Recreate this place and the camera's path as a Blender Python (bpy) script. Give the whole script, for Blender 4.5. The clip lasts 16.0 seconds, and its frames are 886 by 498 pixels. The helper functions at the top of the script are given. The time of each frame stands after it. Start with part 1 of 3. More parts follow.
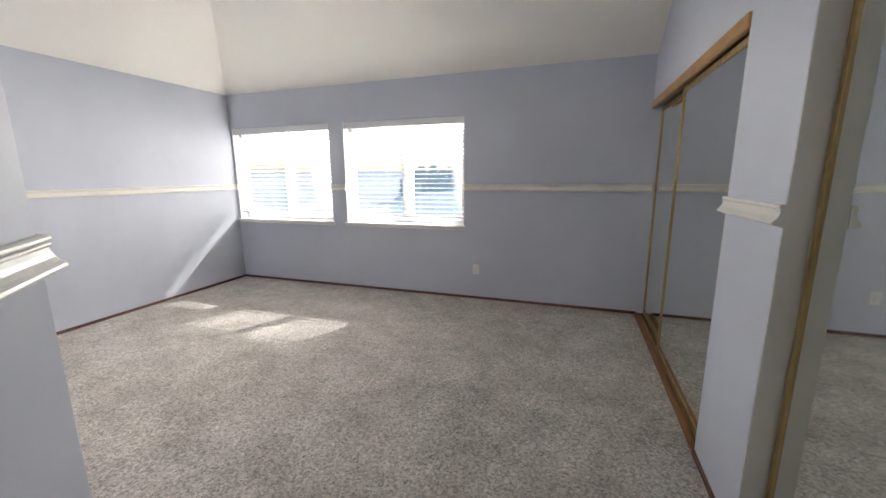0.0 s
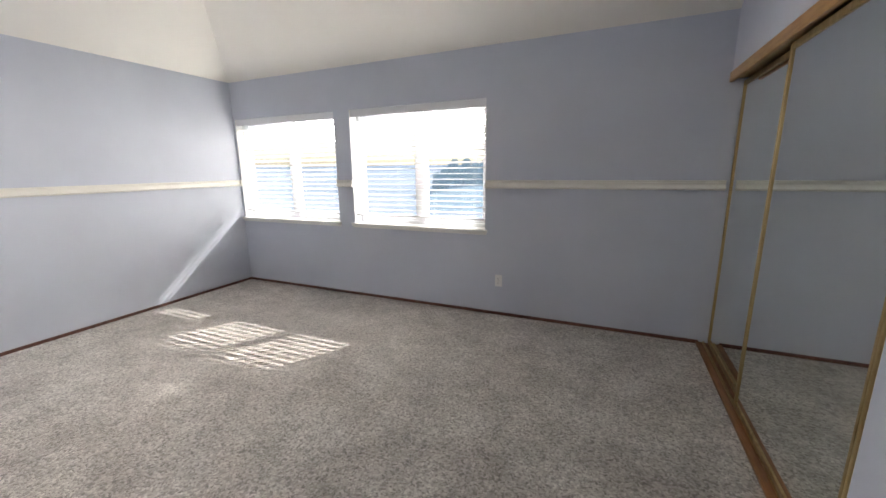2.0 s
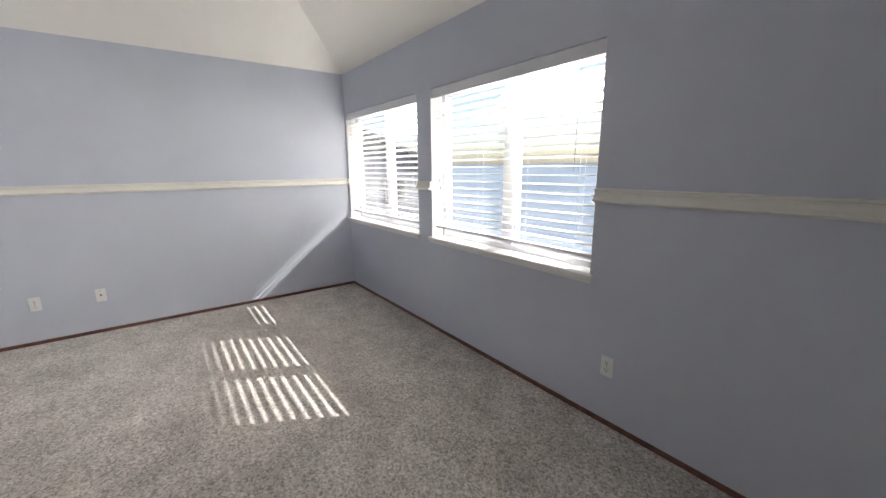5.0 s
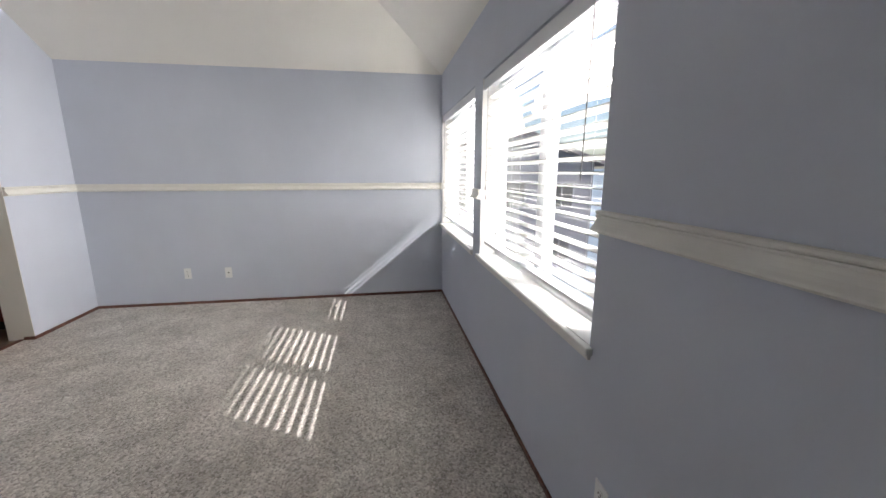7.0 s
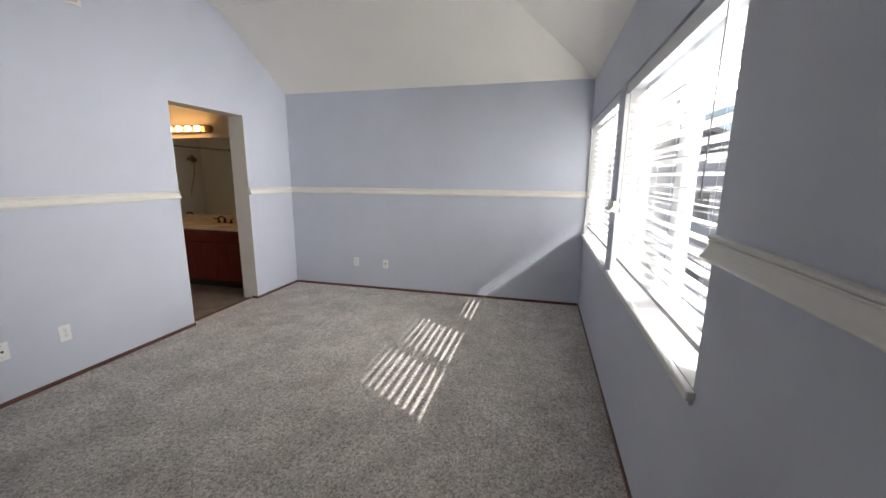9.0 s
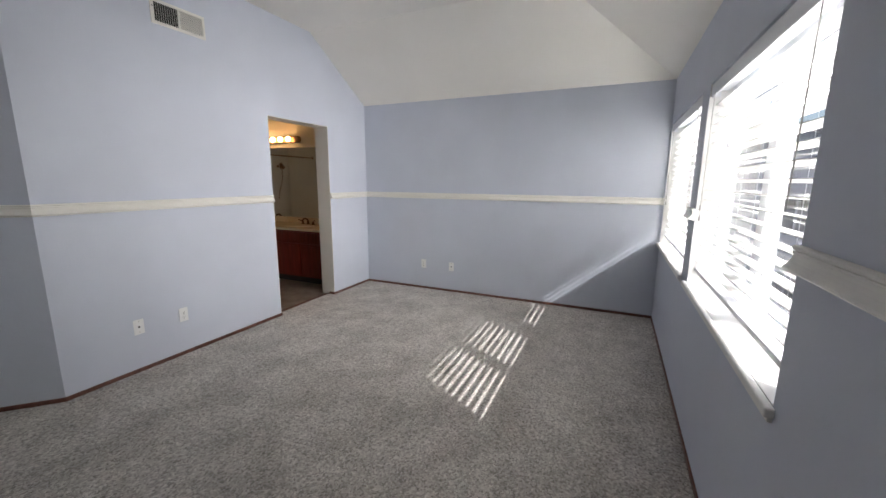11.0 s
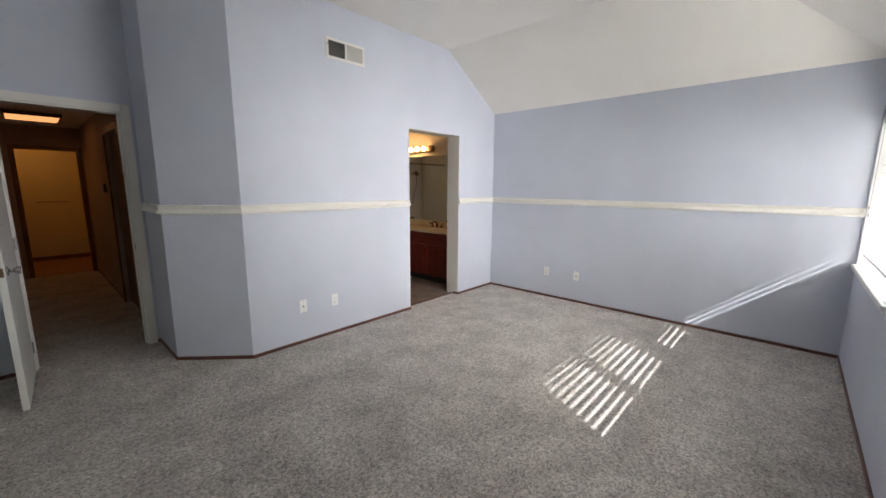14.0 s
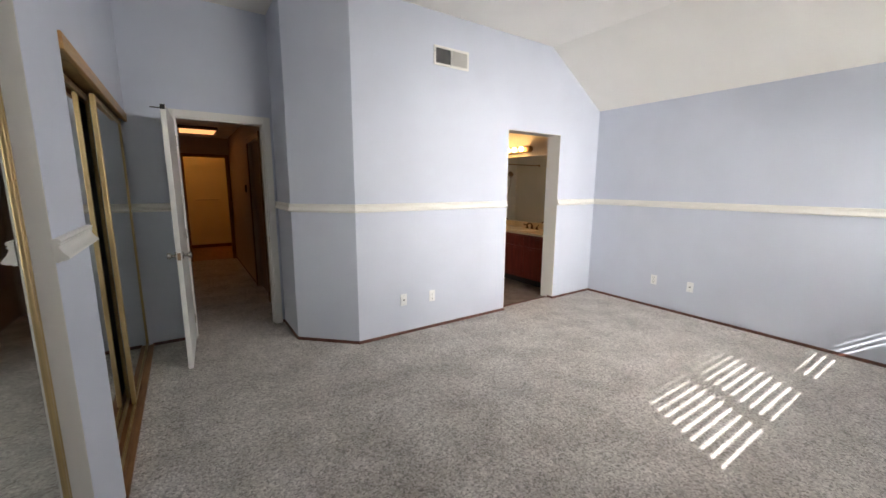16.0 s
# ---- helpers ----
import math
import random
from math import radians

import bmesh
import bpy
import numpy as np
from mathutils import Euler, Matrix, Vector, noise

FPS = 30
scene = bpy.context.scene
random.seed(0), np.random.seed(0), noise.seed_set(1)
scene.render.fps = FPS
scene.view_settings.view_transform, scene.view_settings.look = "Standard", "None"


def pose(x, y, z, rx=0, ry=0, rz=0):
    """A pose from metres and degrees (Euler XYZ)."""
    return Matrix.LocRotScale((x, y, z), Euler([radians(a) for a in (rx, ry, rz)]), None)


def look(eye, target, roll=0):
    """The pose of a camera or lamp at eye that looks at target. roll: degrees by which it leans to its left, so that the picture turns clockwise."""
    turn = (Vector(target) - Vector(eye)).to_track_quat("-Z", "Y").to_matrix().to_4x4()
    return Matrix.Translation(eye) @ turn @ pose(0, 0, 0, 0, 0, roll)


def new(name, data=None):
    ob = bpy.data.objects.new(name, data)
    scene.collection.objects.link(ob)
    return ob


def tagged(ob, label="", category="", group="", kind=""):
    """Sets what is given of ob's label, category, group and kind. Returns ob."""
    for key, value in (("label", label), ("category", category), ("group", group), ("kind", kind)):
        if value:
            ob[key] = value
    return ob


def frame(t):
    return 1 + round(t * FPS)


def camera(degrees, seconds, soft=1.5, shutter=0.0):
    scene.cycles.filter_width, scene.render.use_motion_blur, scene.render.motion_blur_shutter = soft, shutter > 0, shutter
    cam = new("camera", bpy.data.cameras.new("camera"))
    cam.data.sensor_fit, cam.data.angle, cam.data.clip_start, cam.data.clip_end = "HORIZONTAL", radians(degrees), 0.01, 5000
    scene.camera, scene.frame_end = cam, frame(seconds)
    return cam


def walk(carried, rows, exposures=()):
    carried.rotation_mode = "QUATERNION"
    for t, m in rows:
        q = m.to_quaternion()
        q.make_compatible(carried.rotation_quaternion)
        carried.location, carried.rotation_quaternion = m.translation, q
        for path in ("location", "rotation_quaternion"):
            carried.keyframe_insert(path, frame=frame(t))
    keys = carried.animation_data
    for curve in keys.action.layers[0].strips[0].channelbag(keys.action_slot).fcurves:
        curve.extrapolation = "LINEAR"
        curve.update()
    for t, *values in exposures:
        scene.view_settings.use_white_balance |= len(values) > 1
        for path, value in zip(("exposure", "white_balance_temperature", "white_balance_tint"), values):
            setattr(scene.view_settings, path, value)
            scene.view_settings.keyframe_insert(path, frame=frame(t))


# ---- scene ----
cam = camera(98.6, 16.0)
EXPOSURE = [(0.0, 2.08, 6550, 11), (4.5, 1.7, 6500, 11), (8.5, 1.4, 6350, 11), (12.0, 1.35, 6250, 11), (16.0, 2.1, 6450, 11)]
PATH = [
    (0, (4.402, -0.42, 1.407), (3.767, 1.438, 1.024), -0.5),
    (0.5, (4.354, -0.316, 1.417), (3.7, 1.533, 1.023), -0.6),
    (1, (4.269, -0.165, 1.422), (3.611, 1.68, 1.019), -0.6),
    (1.5, (4.28, 0.031, 1.431), (3.604, 1.867, 1.014), -0.8),
    (2, (4.342, 0.235, 1.411), (3.548, 2.023, 0.999), -0.7),
    (2.5, (4.361, 0.484, 1.408), (3.457, 2.218, 0.989), -0.7),
    (3, (4.369, 0.706, 1.397), (3.359, 2.383, 0.988), -0.5),
    (3.5, (4.424, 0.993, 1.351), (3.268, 2.578, 0.959), -0.7),
    (4, (4.424, 1.293, 1.368), (3.097, 2.734, 0.966), -0.5),
    (4.5, (4.402, 1.55, 1.407), (2.951, 2.864, 0.993), -0.5),
    (7, (4.376, 2.994, 1.421), (2.44, 3.308, 1.025), -0.0),
    (7.5, (4.336, 3.097, 1.431), (2.379, 3.211, 1.036), 0.2),
    (8, (4.37, 3.179, 1.436), (2.411, 3.068, 1.048), 0.3),
    (8.5, (4.41, 3.212, 1.449), (2.475, 2.881, 1.067), 0.4),
    (11, (4.547, 3.23, 1.464), (2.75, 2.426, 1.11), 0.4),
    (11.5, (4.554, 3.262, 1.471), (2.808, 2.353, 1.119), 0.4),
    (12, (4.567, 3.268, 1.47), (2.872, 2.264, 1.123), 0.4),
    (12.5, (4.58, 3.262, 1.465), (2.936, 2.174, 1.126), 0.3),
    (13, (4.592, 3.257, 1.461), (3.005, 2.087, 1.127), 0.3),
    (13.5, (4.605, 3.256, 1.47), (3.081, 2.005, 1.136), 0.3),
    (14, (4.62, 3.257, 1.466), (3.165, 1.924, 1.137), 0.3),
    (14.5, (4.654, 3.246, 1.47), (3.268, 1.842, 1.144), 0.3),
    (15, (4.674, 3.241, 1.473), (3.369, 1.761, 1.146), 0.3),
    (15.5, (4.68, 3.246, 1.475), (3.471, 1.686, 1.147), 0.2),
    (16, (4.707, 3.231, 1.47), (3.6, 1.598, 1.142), 0.3),
]
walk(cam, [(t, look(eye, target, roll)) for t, eye, target, roll in PATH], EXPOSURE)

# ---------- light ----------
SUN_TO = Vector((0.56, 1.0, 0.815)).normalized()
world = bpy.data.worlds.new("world")
scene.world = world
world.use_nodes = True
wn = world.node_tree.nodes
sky = wn.new("ShaderNodeTexSky")
sky.sky_type = "NISHITA"
sky.sun_disc = False
sky.sun_elevation = math.asin(SUN_TO.z)
sky.sun_rotation = math.atan2(SUN_TO.x, SUN_TO.y)
sky.air_density, sky.dust_density, sky.ozone_density = 1.0, 1.8, 1.0
world.node_tree.links.new(sky.outputs[0], wn["Background"].inputs[0])
wn["Background"].inputs[1].default_value = 0.075

sun_data = bpy.data.lights.new("sun", "SUN")
sun_data.energy, sun_data.angle, sun_data.color = 3.6, radians(0.42), (1.0, 0.965, 0.91)
sun = new("sun", sun_data)
sun.matrix_world = look(SUN_TO * 30, (0, 0, 0))


def area_lamp(name, m, w, h, power, colour):
    d = bpy.data.lights.new(name, "AREA")
    d.shape, d.size, d.size_y, d.energy, d.color = "RECTANGLE", w, h, power, colour
    ob = new(name, d)
    ob.matrix_world = m
    return ob


def point_lamp(name, at, power, colour, radius=0.05):
    d = bpy.data.lights.new(name, "POINT")
    d.energy, d.color, d.shadow_soft_size = power, colour, radius
    ob = new(name, d)
    ob.location = at
    return ob


# added sky fill lamp outside each window: centre x, width, lean towards the west
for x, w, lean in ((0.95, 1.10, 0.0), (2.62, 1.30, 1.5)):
    lamp = area_lamp("window_sky_fill", look((x, 4.12, 1.45), (x - lean, 0.0, 1.05)), w, 1.0, 3.2 * w, (1.0, 0.965, 0.92))
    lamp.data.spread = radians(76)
# added fill lamp for the high sky's light in the head of each opening
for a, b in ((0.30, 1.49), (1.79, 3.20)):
    lamp = area_lamp("window_head_fill", look(((a + b) / 2, 3.876, 1.86), ((a + b) / 2 + 1.4, 0.0, 0.66)), b - a, 0.24, 3.4 * (b - a), (1.0, 0.96, 0.91))
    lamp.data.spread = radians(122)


# ---------- materials ----------
def material(name, rough=0.6, metal=0.0, base=(0.5, 0.5, 0.5)):
    m = bpy.data.materials.new(name)
    m.use_nodes = True
    b = m.node_tree.nodes["Principled BSDF"]
    b.inputs["Base Color"].default_value = (*base, 1)
    b.inputs["Roughness"].default_value = rough
    b.inputs["Metallic"].default_value = metal
    return m, m.node_tree, b


def noise_node(nt, scale, detail=4, rough=0.55, coord="Object", stretch=None):
    tc = nt.nodes.new("ShaderNodeTexCoord")
    n = nt.nodes.new("ShaderNodeTexNoise")
    n.inputs["Scale"].default_value = scale
    n.inputs["Detail"].default_value = detail
    n.inputs["Roughness"].default_value = rough
    src = tc.outputs[coord]
    if stretch:
        mp = nt.nodes.new("ShaderNodeMapping")
        mp.inputs["Scale"].default_value = stretch
        nt.links.new(src, mp.inputs[0])
        src = mp.outputs[0]
    nt.links.new(src, n.inputs["Vector"])
    return n


def ramp(nt, src, stops):
    r = nt.nodes.new("ShaderNodeValToRGB")
    els = r.color_ramp.elements
    while len(els) < len(stops):
        els.new(0.5)
    for e, (p, c) in zip(els, stops):
        e.position, e.color = p, (*c, 1)
    nt.links.new(src, r.inputs[0])
    return r.outputs[0]


def mix(nt, kind, fac, a, b):
    n = nt.nodes.new("ShaderNodeMix")
    n.data_type, n.blend_type = "RGBA", kind
    for sock, v in ((n.inputs[0], fac), (n.inputs[6], a), (n.inputs[7], b)):
        if isinstance(v, bpy.types.NodeSocket):
            nt.links.new(v, sock)
        elif isinstance(v, (int, float)):
            sock.default_value = v
        else:
            sock.default_value = (*v, 1)
    return n.outputs[2]


def bump(nt, bsdf, src, strength, distance):
    n = nt.nodes.new("ShaderNodeBump")
    n.inputs["Strength"].default_value = strength
    n.inputs["Distance"].default_value = distance
    nt.links.new(src, n.inputs["Height"])
    nt.links.new(n.outputs[0], bsdf.inputs["Normal"])
    return n


def paint(name, base, rough=0.55, grain=60, amount=0.3, spread=0.04):
    """Rolled wall paint: faint orange peel, faint large unevenness."""
    m, nt, b = material(name, rough)
    big = noise_node(nt, 1.3, 3)
    lo = tuple(c * (1 - spread) for c in base)
    hi = tuple(min(1, c * (1 + spread)) for c in base)
    nt.links.new(ramp(nt, big.outputs[0], [(0.3, lo), (0.7, hi)]), b.inputs["Base Color"])
    fine = noise_node(nt, grain, 3)
    bump(nt, b, fine.outputs[0], amount, 0.002)
    return m


def wood(name, dark, light, scale=3.0, stretch=(1, 12, 12), rough=0.4, spots=True):
    m, nt, b = material(name, rough)
    n = noise_node(nt, scale, 6, 0.6, stretch=stretch)
    col = ramp(nt, n.outputs[0], [(0.3, dark), (0.7, light)])
    if spots:
        g = noise_node(nt, 4, 3)
        col = mix(nt, "MULTIPLY", ramp(nt, g.outputs[0], [(0.35, (0, 0, 0)), (0.75, (0.5, 0.5, 0.5))]), col, (0.75, 0.7, 0.62))
    nt.links.new(col, b.inputs["Base Color"])
    bump(nt, b, n.outputs[0], 0.25, 0.001)
    return m


WALL = paint("wall_paint_periwinkle", (0.588, 0.618, 0.70))
CEIL = paint("ceiling_paint", (0.86, 0.835, 0.785), 0.8, 45, 0.5, 0.02)
TRIM = paint("trim_paint", (0.80, 0.78, 0.73), 0.35, 90, 0.1, 0.03)
SILL = paint("sill_paint", (0.80, 0.79, 0.77), 0.3, 40, 0.15, 0.04)
VINYL, _, _ = material("window_vinyl", 0.35, 0, (0.77, 0.78, 0.81))
DOORW = paint("door_paint", (0.76, 0.75, 0.71), 0.35, 70, 0.1, 0.03)
BASE = wood("stained_base_strip", (0.085, 0.032, 0.022), (0.19, 0.075, 0.050), 6, (3, 3, 3), 0.45)
OAK = wood("honey_oak", (0.38, 0.19, 0.055), (0.56, 0.32, 0.11), 5, (10, 1.2, 10), 0.35)
OAK_DARK = wood("worn_oak_sill", (0.20, 0.085, 0.03), (0.34, 0.16, 0.06), 5, (10, 1.2, 10), 0.4)
BRASS, _nt, _b = material("brushed_brass", 0.40, 1.0, (0.55, 0.42, 0.22))
_n = noise_node(_nt, 40, 3, stretch=(1, 1, 0.05))
_nt.links.new(ramp(_nt, _n.outputs[0], [(0.3, (0.42, 0.30, 0.14)), (0.7, (0.60, 0.46, 0.24))]), _b.inputs["Base Color"])
FAUCET, _, _ = material("oiled_bronze", 0.3, 0.9, (0.13, 0.075, 0.045))
CHROME, _, _ = material("satin_nickel", 0.22, 1.0, (0.62, 0.60, 0.57))
BRONZE, _, _ = material("aged_brass_fitting", 0.3, 1.0, (0.30, 0.20, 0.12))
DARKMETAL, _, _ = material("dark_metal", 0.4, 0.8, (0.05, 0.045, 0.04))
PLASTIC, _, _ = material("plate_plastic", 0.35, 0, (0.84, 0.84, 0.84))
SLOT, _, _ = material("slot_dark", 0.6, 0, (0.03, 0.03, 0.03))
CORD, _, _ = material("blind_cord", 0.8, 0, (0.35, 0.34, 0.33))

MIRROR, _nt, _b = material("mirror", 0.02, 1.0, (0.86, 0.90, 0.87))
_n = noise_node(_nt, 3, 4)
_r = _nt.nodes.new("ShaderNodeMapRange")
_r.inputs["To Min"].default_value, _r.inputs["To Max"].default_value = 0.01, 0.06
_nt.links.new(_n.outputs[0], _r.inputs["Value"])
_nt.links.new(_r.outputs[0], _b.inputs["Roughness"])

GLASS, _nt, _b = material("window_glass", 0.0, 0, (1, 1, 1))
_b.inputs["Transmission Weight"].default_value = 1.0
_b.inputs["IOR"].default_value = 1.45

# blind slats let a little daylight through
SLAT, _nt, _b = material("blind_slat", 0.45, 0, (0.76, 0.755, 0.74))
_t = _nt.nodes.new("ShaderNodeBsdfTranslucent")
_t.inputs[0].default_value = (0.85, 0.83, 0.78, 1)
_mx = _nt.nodes.new("ShaderNodeMixShader")
_mx.inputs[0].default_value = 0.07
_nt.links.new(_b.outputs[0], _mx.inputs[1])
_nt.links.new(_t.outputs[0], _mx.inputs[2])
_nt.links.new(_mx.outputs[0], _nt.nodes["Material Output"].inputs[0])


def carpet_material():
    """Cut pile: tufts of about a centimetre, lighter and darker fibres, and broad patches where the pile lies another way."""
    m, nt, b = material("carpet_pile", 0.95)
    tc = nt.nodes.new("ShaderNodeTexCoord")
    warp = noise_node(nt, 40, 2)
    add = nt.nodes.new("ShaderNodeVectorMath")
    add.operation = "MULTIPLY_ADD"
    add.inputs[1].default_value = (0.02, 0.02, 0.02)
    nt.links.new(warp.outputs[1], add.inputs[0])
    nt.links.new(tc.outputs["Object"], add.inputs[2])
    tuft = nt.nodes.new("ShaderNodeTexVoronoi")
    tuft.inputs["Scale"].default_value = 105
    nt.links.new(add.outputs[0], tuft.inputs["Vector"])
    sep = nt.nodes.new("ShaderNodeSeparateColor")
    nt.links.new(tuft.outputs["Color"], sep.inputs[0])
    col = ramp(nt, sep.outputs[0], [(0.0, (0.34, 0.312, 0.286)), (0.35, (0.565, 0.522, 0.48)), (0.72, (0.68, 0.635, 0.588)), (1.0, (0.83, 0.785, 0.73))])
    clump = noise_node(nt, 48, 4, 0.7)
    col = mix(nt, "MULTIPLY", 1.0, col, ramp(nt, clump.outputs[0], [(0.36, (0.72, 0.71, 0.70)), (0.52, (0.95, 0.95, 0.95)), (0.64, (1.0, 1.0, 1.0))]))
    lay = noise_node(nt, 3.2, 6, 0.7)
    col = mix(nt, "MULTIPLY", 1.0, col, ramp(nt, lay.outputs[0], [(0.34, (0.68, 0.67, 0.66)), (0.49, (0.86, 0.855, 0.85)), (0.60, (1.0, 1.0, 1.0))]))
    nt.links.new(col, b.inputs["Base Color"])
    bump(nt, b, tuft.outputs["Distance"], 0.7, 0.004).invert = True
    b.inputs["Sheen Weight"].default_value = 0.2
    b.inputs["Specular IOR Level"].default_value = 0.1
    return m


CARPET = carpet_material()


def emit(name, colour, strength):
    m = bpy.data.materials.new(name)
    m.use_nodes = True
    nt = m.node_tree
    e = nt.nodes.new("ShaderNodeEmission")
    e.inputs[0].default_value, e.inputs[1].default_value = (*colour, 1), strength
    nt.links.new(e.outputs[0], nt.nodes["Material Output"].inputs[0])
    return m


BULB = emit("lit_bulb_glass", (1.0, 0.52, 0.18), 8.0)
PANEL = emit("lit_diffuser", (1.0, 0.42, 0.15), 0.36)


# ---------- mesh helpers ----------
def obj(name, bm, mats, parent=None, smooth=False):
    me = bpy.data.meshes.new(name)
    bmesh.ops.recalc_face_normals(bm, faces=bm.faces)
    bm.to_mesh(me)
    bm.free()
    for m in (mats if isinstance(mats, (list, tuple)) else [mats]):
        me.materials.append(m)
    if smooth:
        for p in me.polygons:
            p.use_smooth = True
    ob = new(name, me)
    ob.parent = parent
    return ob


def part(name, bm, mat, parent, label="", smooth=False):
    return tagged(obj(name, bm, mat, parent, smooth), label)


def thing(name, at=(0, 0, 0), label="", category="", group="", kind="", rz=0):
    e = new(name)
    e.empty_display_size = 0.1
    e.location = at
    e.rotation_euler = (0, 0, radians(rz))
    return tagged(e, label, category, group, kind)


def add_box(bm, lo, hi, bevel=0.0, m=None):
    r = bmesh.ops.create_cube(bm, size=1)
    vs = r["verts"]
    c = [(a + b) / 2 for a, b in zip(lo, hi)]
    s = [b - a for a, b in zip(lo, hi)]
    for v in vs:
        v.co = Vector((v.co.x * s[0] + c[0], v.co.y * s[1] + c[1], v.co.z * s[2] + c[2]))
    if bevel:
        es = list({e for v in vs for e in v.link_edges})
        out = bmesh.ops.bevel(bm, geom=es, offset=bevel, segments=2, affect="EDGES", profile=0.5)
        vs = list({v for f in out["faces"] for v in f.verts} | {v for v in vs if v.is_valid})
    if m is not None:
        for v in vs:
            v.co = m @ v.co
    return vs


def box(lo, hi, bevel=0.0):
    bm = bmesh.new()
    add_box(bm, lo, hi, bevel)
    return bm


def add_cyl(bm, a, b, r1, r2=None, seg=16):
    a, b = Vector(a), Vector(b)
    d = b - a
    m = Matrix.Translation((a + b) / 2) @ d.to_track_quat("Z", "Y").to_matrix().to_4x4()
    return bmesh.ops.create_cone(bm, cap_ends=True, segments=seg, radius1=r1, radius2=r1 if r2 is None else r2, depth=d.length, matrix=m)["verts"]


def cyl(a, b, r1, r2=None, seg=16):
    bm = bmesh.new()
    add_cyl(bm, a, b, r1, r2, seg)
    return bm


def prism(points, z0, z1):
    bm = bmesh.new()
    lo = [bm.verts.new((x, y, z0)) for x, y in points]
    hi = [bm.verts.new((x, y, z1)) for x, y in points]
    bm.faces.new(lo[::-1])
    bm.faces.new(hi)
    n = len(points)
    for i in range(n):
        bm.faces.new((lo[i], lo[(i + 1) % n], hi[(i + 1) % n], hi[i]))
    return bm


def wall_mesh(axis, c0, c1, a0, a1, z0, z1, holes=()):
    """A wall between planes c0 and c1 of the other axis, along axis from a0 to a1, with holes (a, b, low, high)."""
    us = sorted({a0, a1, *[h[0] for h in holes], *[h[1] for h in holes]})
    zs = sorted({z0, z1, *[h[2] for h in holes], *[h[3] for h in holes]})
    us = [u for u in us if a0 <= u <= a1]
    zs = [z for z in zs if z0 <= z <= z1]
    solid = {}
    for i in range(len(us) - 1):
        for j in range(len(zs) - 1):
            u, z = (us[i] + us[i + 1]) / 2, (zs[j] + zs[j + 1]) / 2
            solid[i, j] = not any(h[0] < u < h[1] and h[2] < z < h[3] for h in holes)
    bm = bmesh.new()
    cache = {}

    def v(u, c, z):
        k = (u, c, z)
        if k not in cache:
            cache[k] = bm.verts.new((u, c, z) if axis == "x" else (c, u, z))
        return cache[k]

    for (i, j), s in solid.items():
        if not s:
            continue
        u0, u1, w0, w1 = us[i], us[i + 1], zs[j], zs[j + 1]
        for c in (c0, c1):
            bm.faces.new((v(u0, c, w0), v(u1, c, w0), v(u1, c, w1), v(u0, c, w1)))
        if not solid.get((i - 1, j)):
            bm.faces.new((v(u0, c0, w0), v(u0, c1, w0), v(u0, c1, w1), v(u0, c0, w1)))
        if not solid.get((i + 1, j)):
            bm.faces.new((v(u1, c0, w0), v(u1, c1, w0), v(u1, c1, w1), v(u1, c0, w1)))
        if not solid.get((i, j - 1)):
            bm.faces.new((v(u0, c0, w0), v(u1, c0, w0), v(u1, c1, w0), v(u0, c1, w0)))
        if not solid.get((i, j + 1)):
            bm.faces.new((v(u0, c0, w1), v(u1, c0, w1), v(u1, c1, w1), v(u0, c1, w1)))
    return bm


def sweep(path, profile, ends=(True, True)):
    """Runs a profile [(out from the wall, z)] along a path on plan; out is to the left of the way. Mitred at the corners."""
    bm = bmesh.new()
    pts = [Vector(p) for p in path]
    rings = []
    for i, p in enumerate(pts):
        d0 = (p - pts[i - 1]).normalized() if i else (pts[1] - p).normalized()
        d1 = (pts[i + 1] - p).normalized() if i < len(pts) - 1 else d0
        n0, n1 = Vector((-d0.y, d0.x)), Vector((-d1.y, d1.x))
        mid = (n0 + n1).normalized()
        k = 1 / max(0.2, mid.dot(n0))
        rings.append([bm.verts.new((p.x + mid.x * o * k, p.y + mid.y * o * k, z)) for o, z in profile])
    n = len(profile)
    for a, b in zip(rings, rings[1:]):
        for i in range(n):
            bm.faces.new((a[i], a[(i + 1) % n], b[(i + 1) % n], b[i]))
    bm.faces.new(rings[0])
    bm.faces.new(rings[-1][::-1])
    return bm


def structure(name, bm, mat, label, smooth=False, parent=None):
    return tagged(obj(name, bm, mat, parent, smooth), label, kind="structure")


# ---------- plan (metres) ----------
NW_Y, E_X = 3.69, 5.05
CH0, CH1, ENTRY_Y = (3.455, 0.0), (3.902, -0.435), -1.01
FLAT, SPRING, RISE_RUN = 3.07, 2.455, 0.98
WIN = [(0.03, 1.537), (1.742, 3.25)]
SILL_Z, HEAD_Z = 0.83, 2.03
DOOR_A, DOOR_B = 3.982, 4.725
BATH = (0.762, 1.64, 2.093)

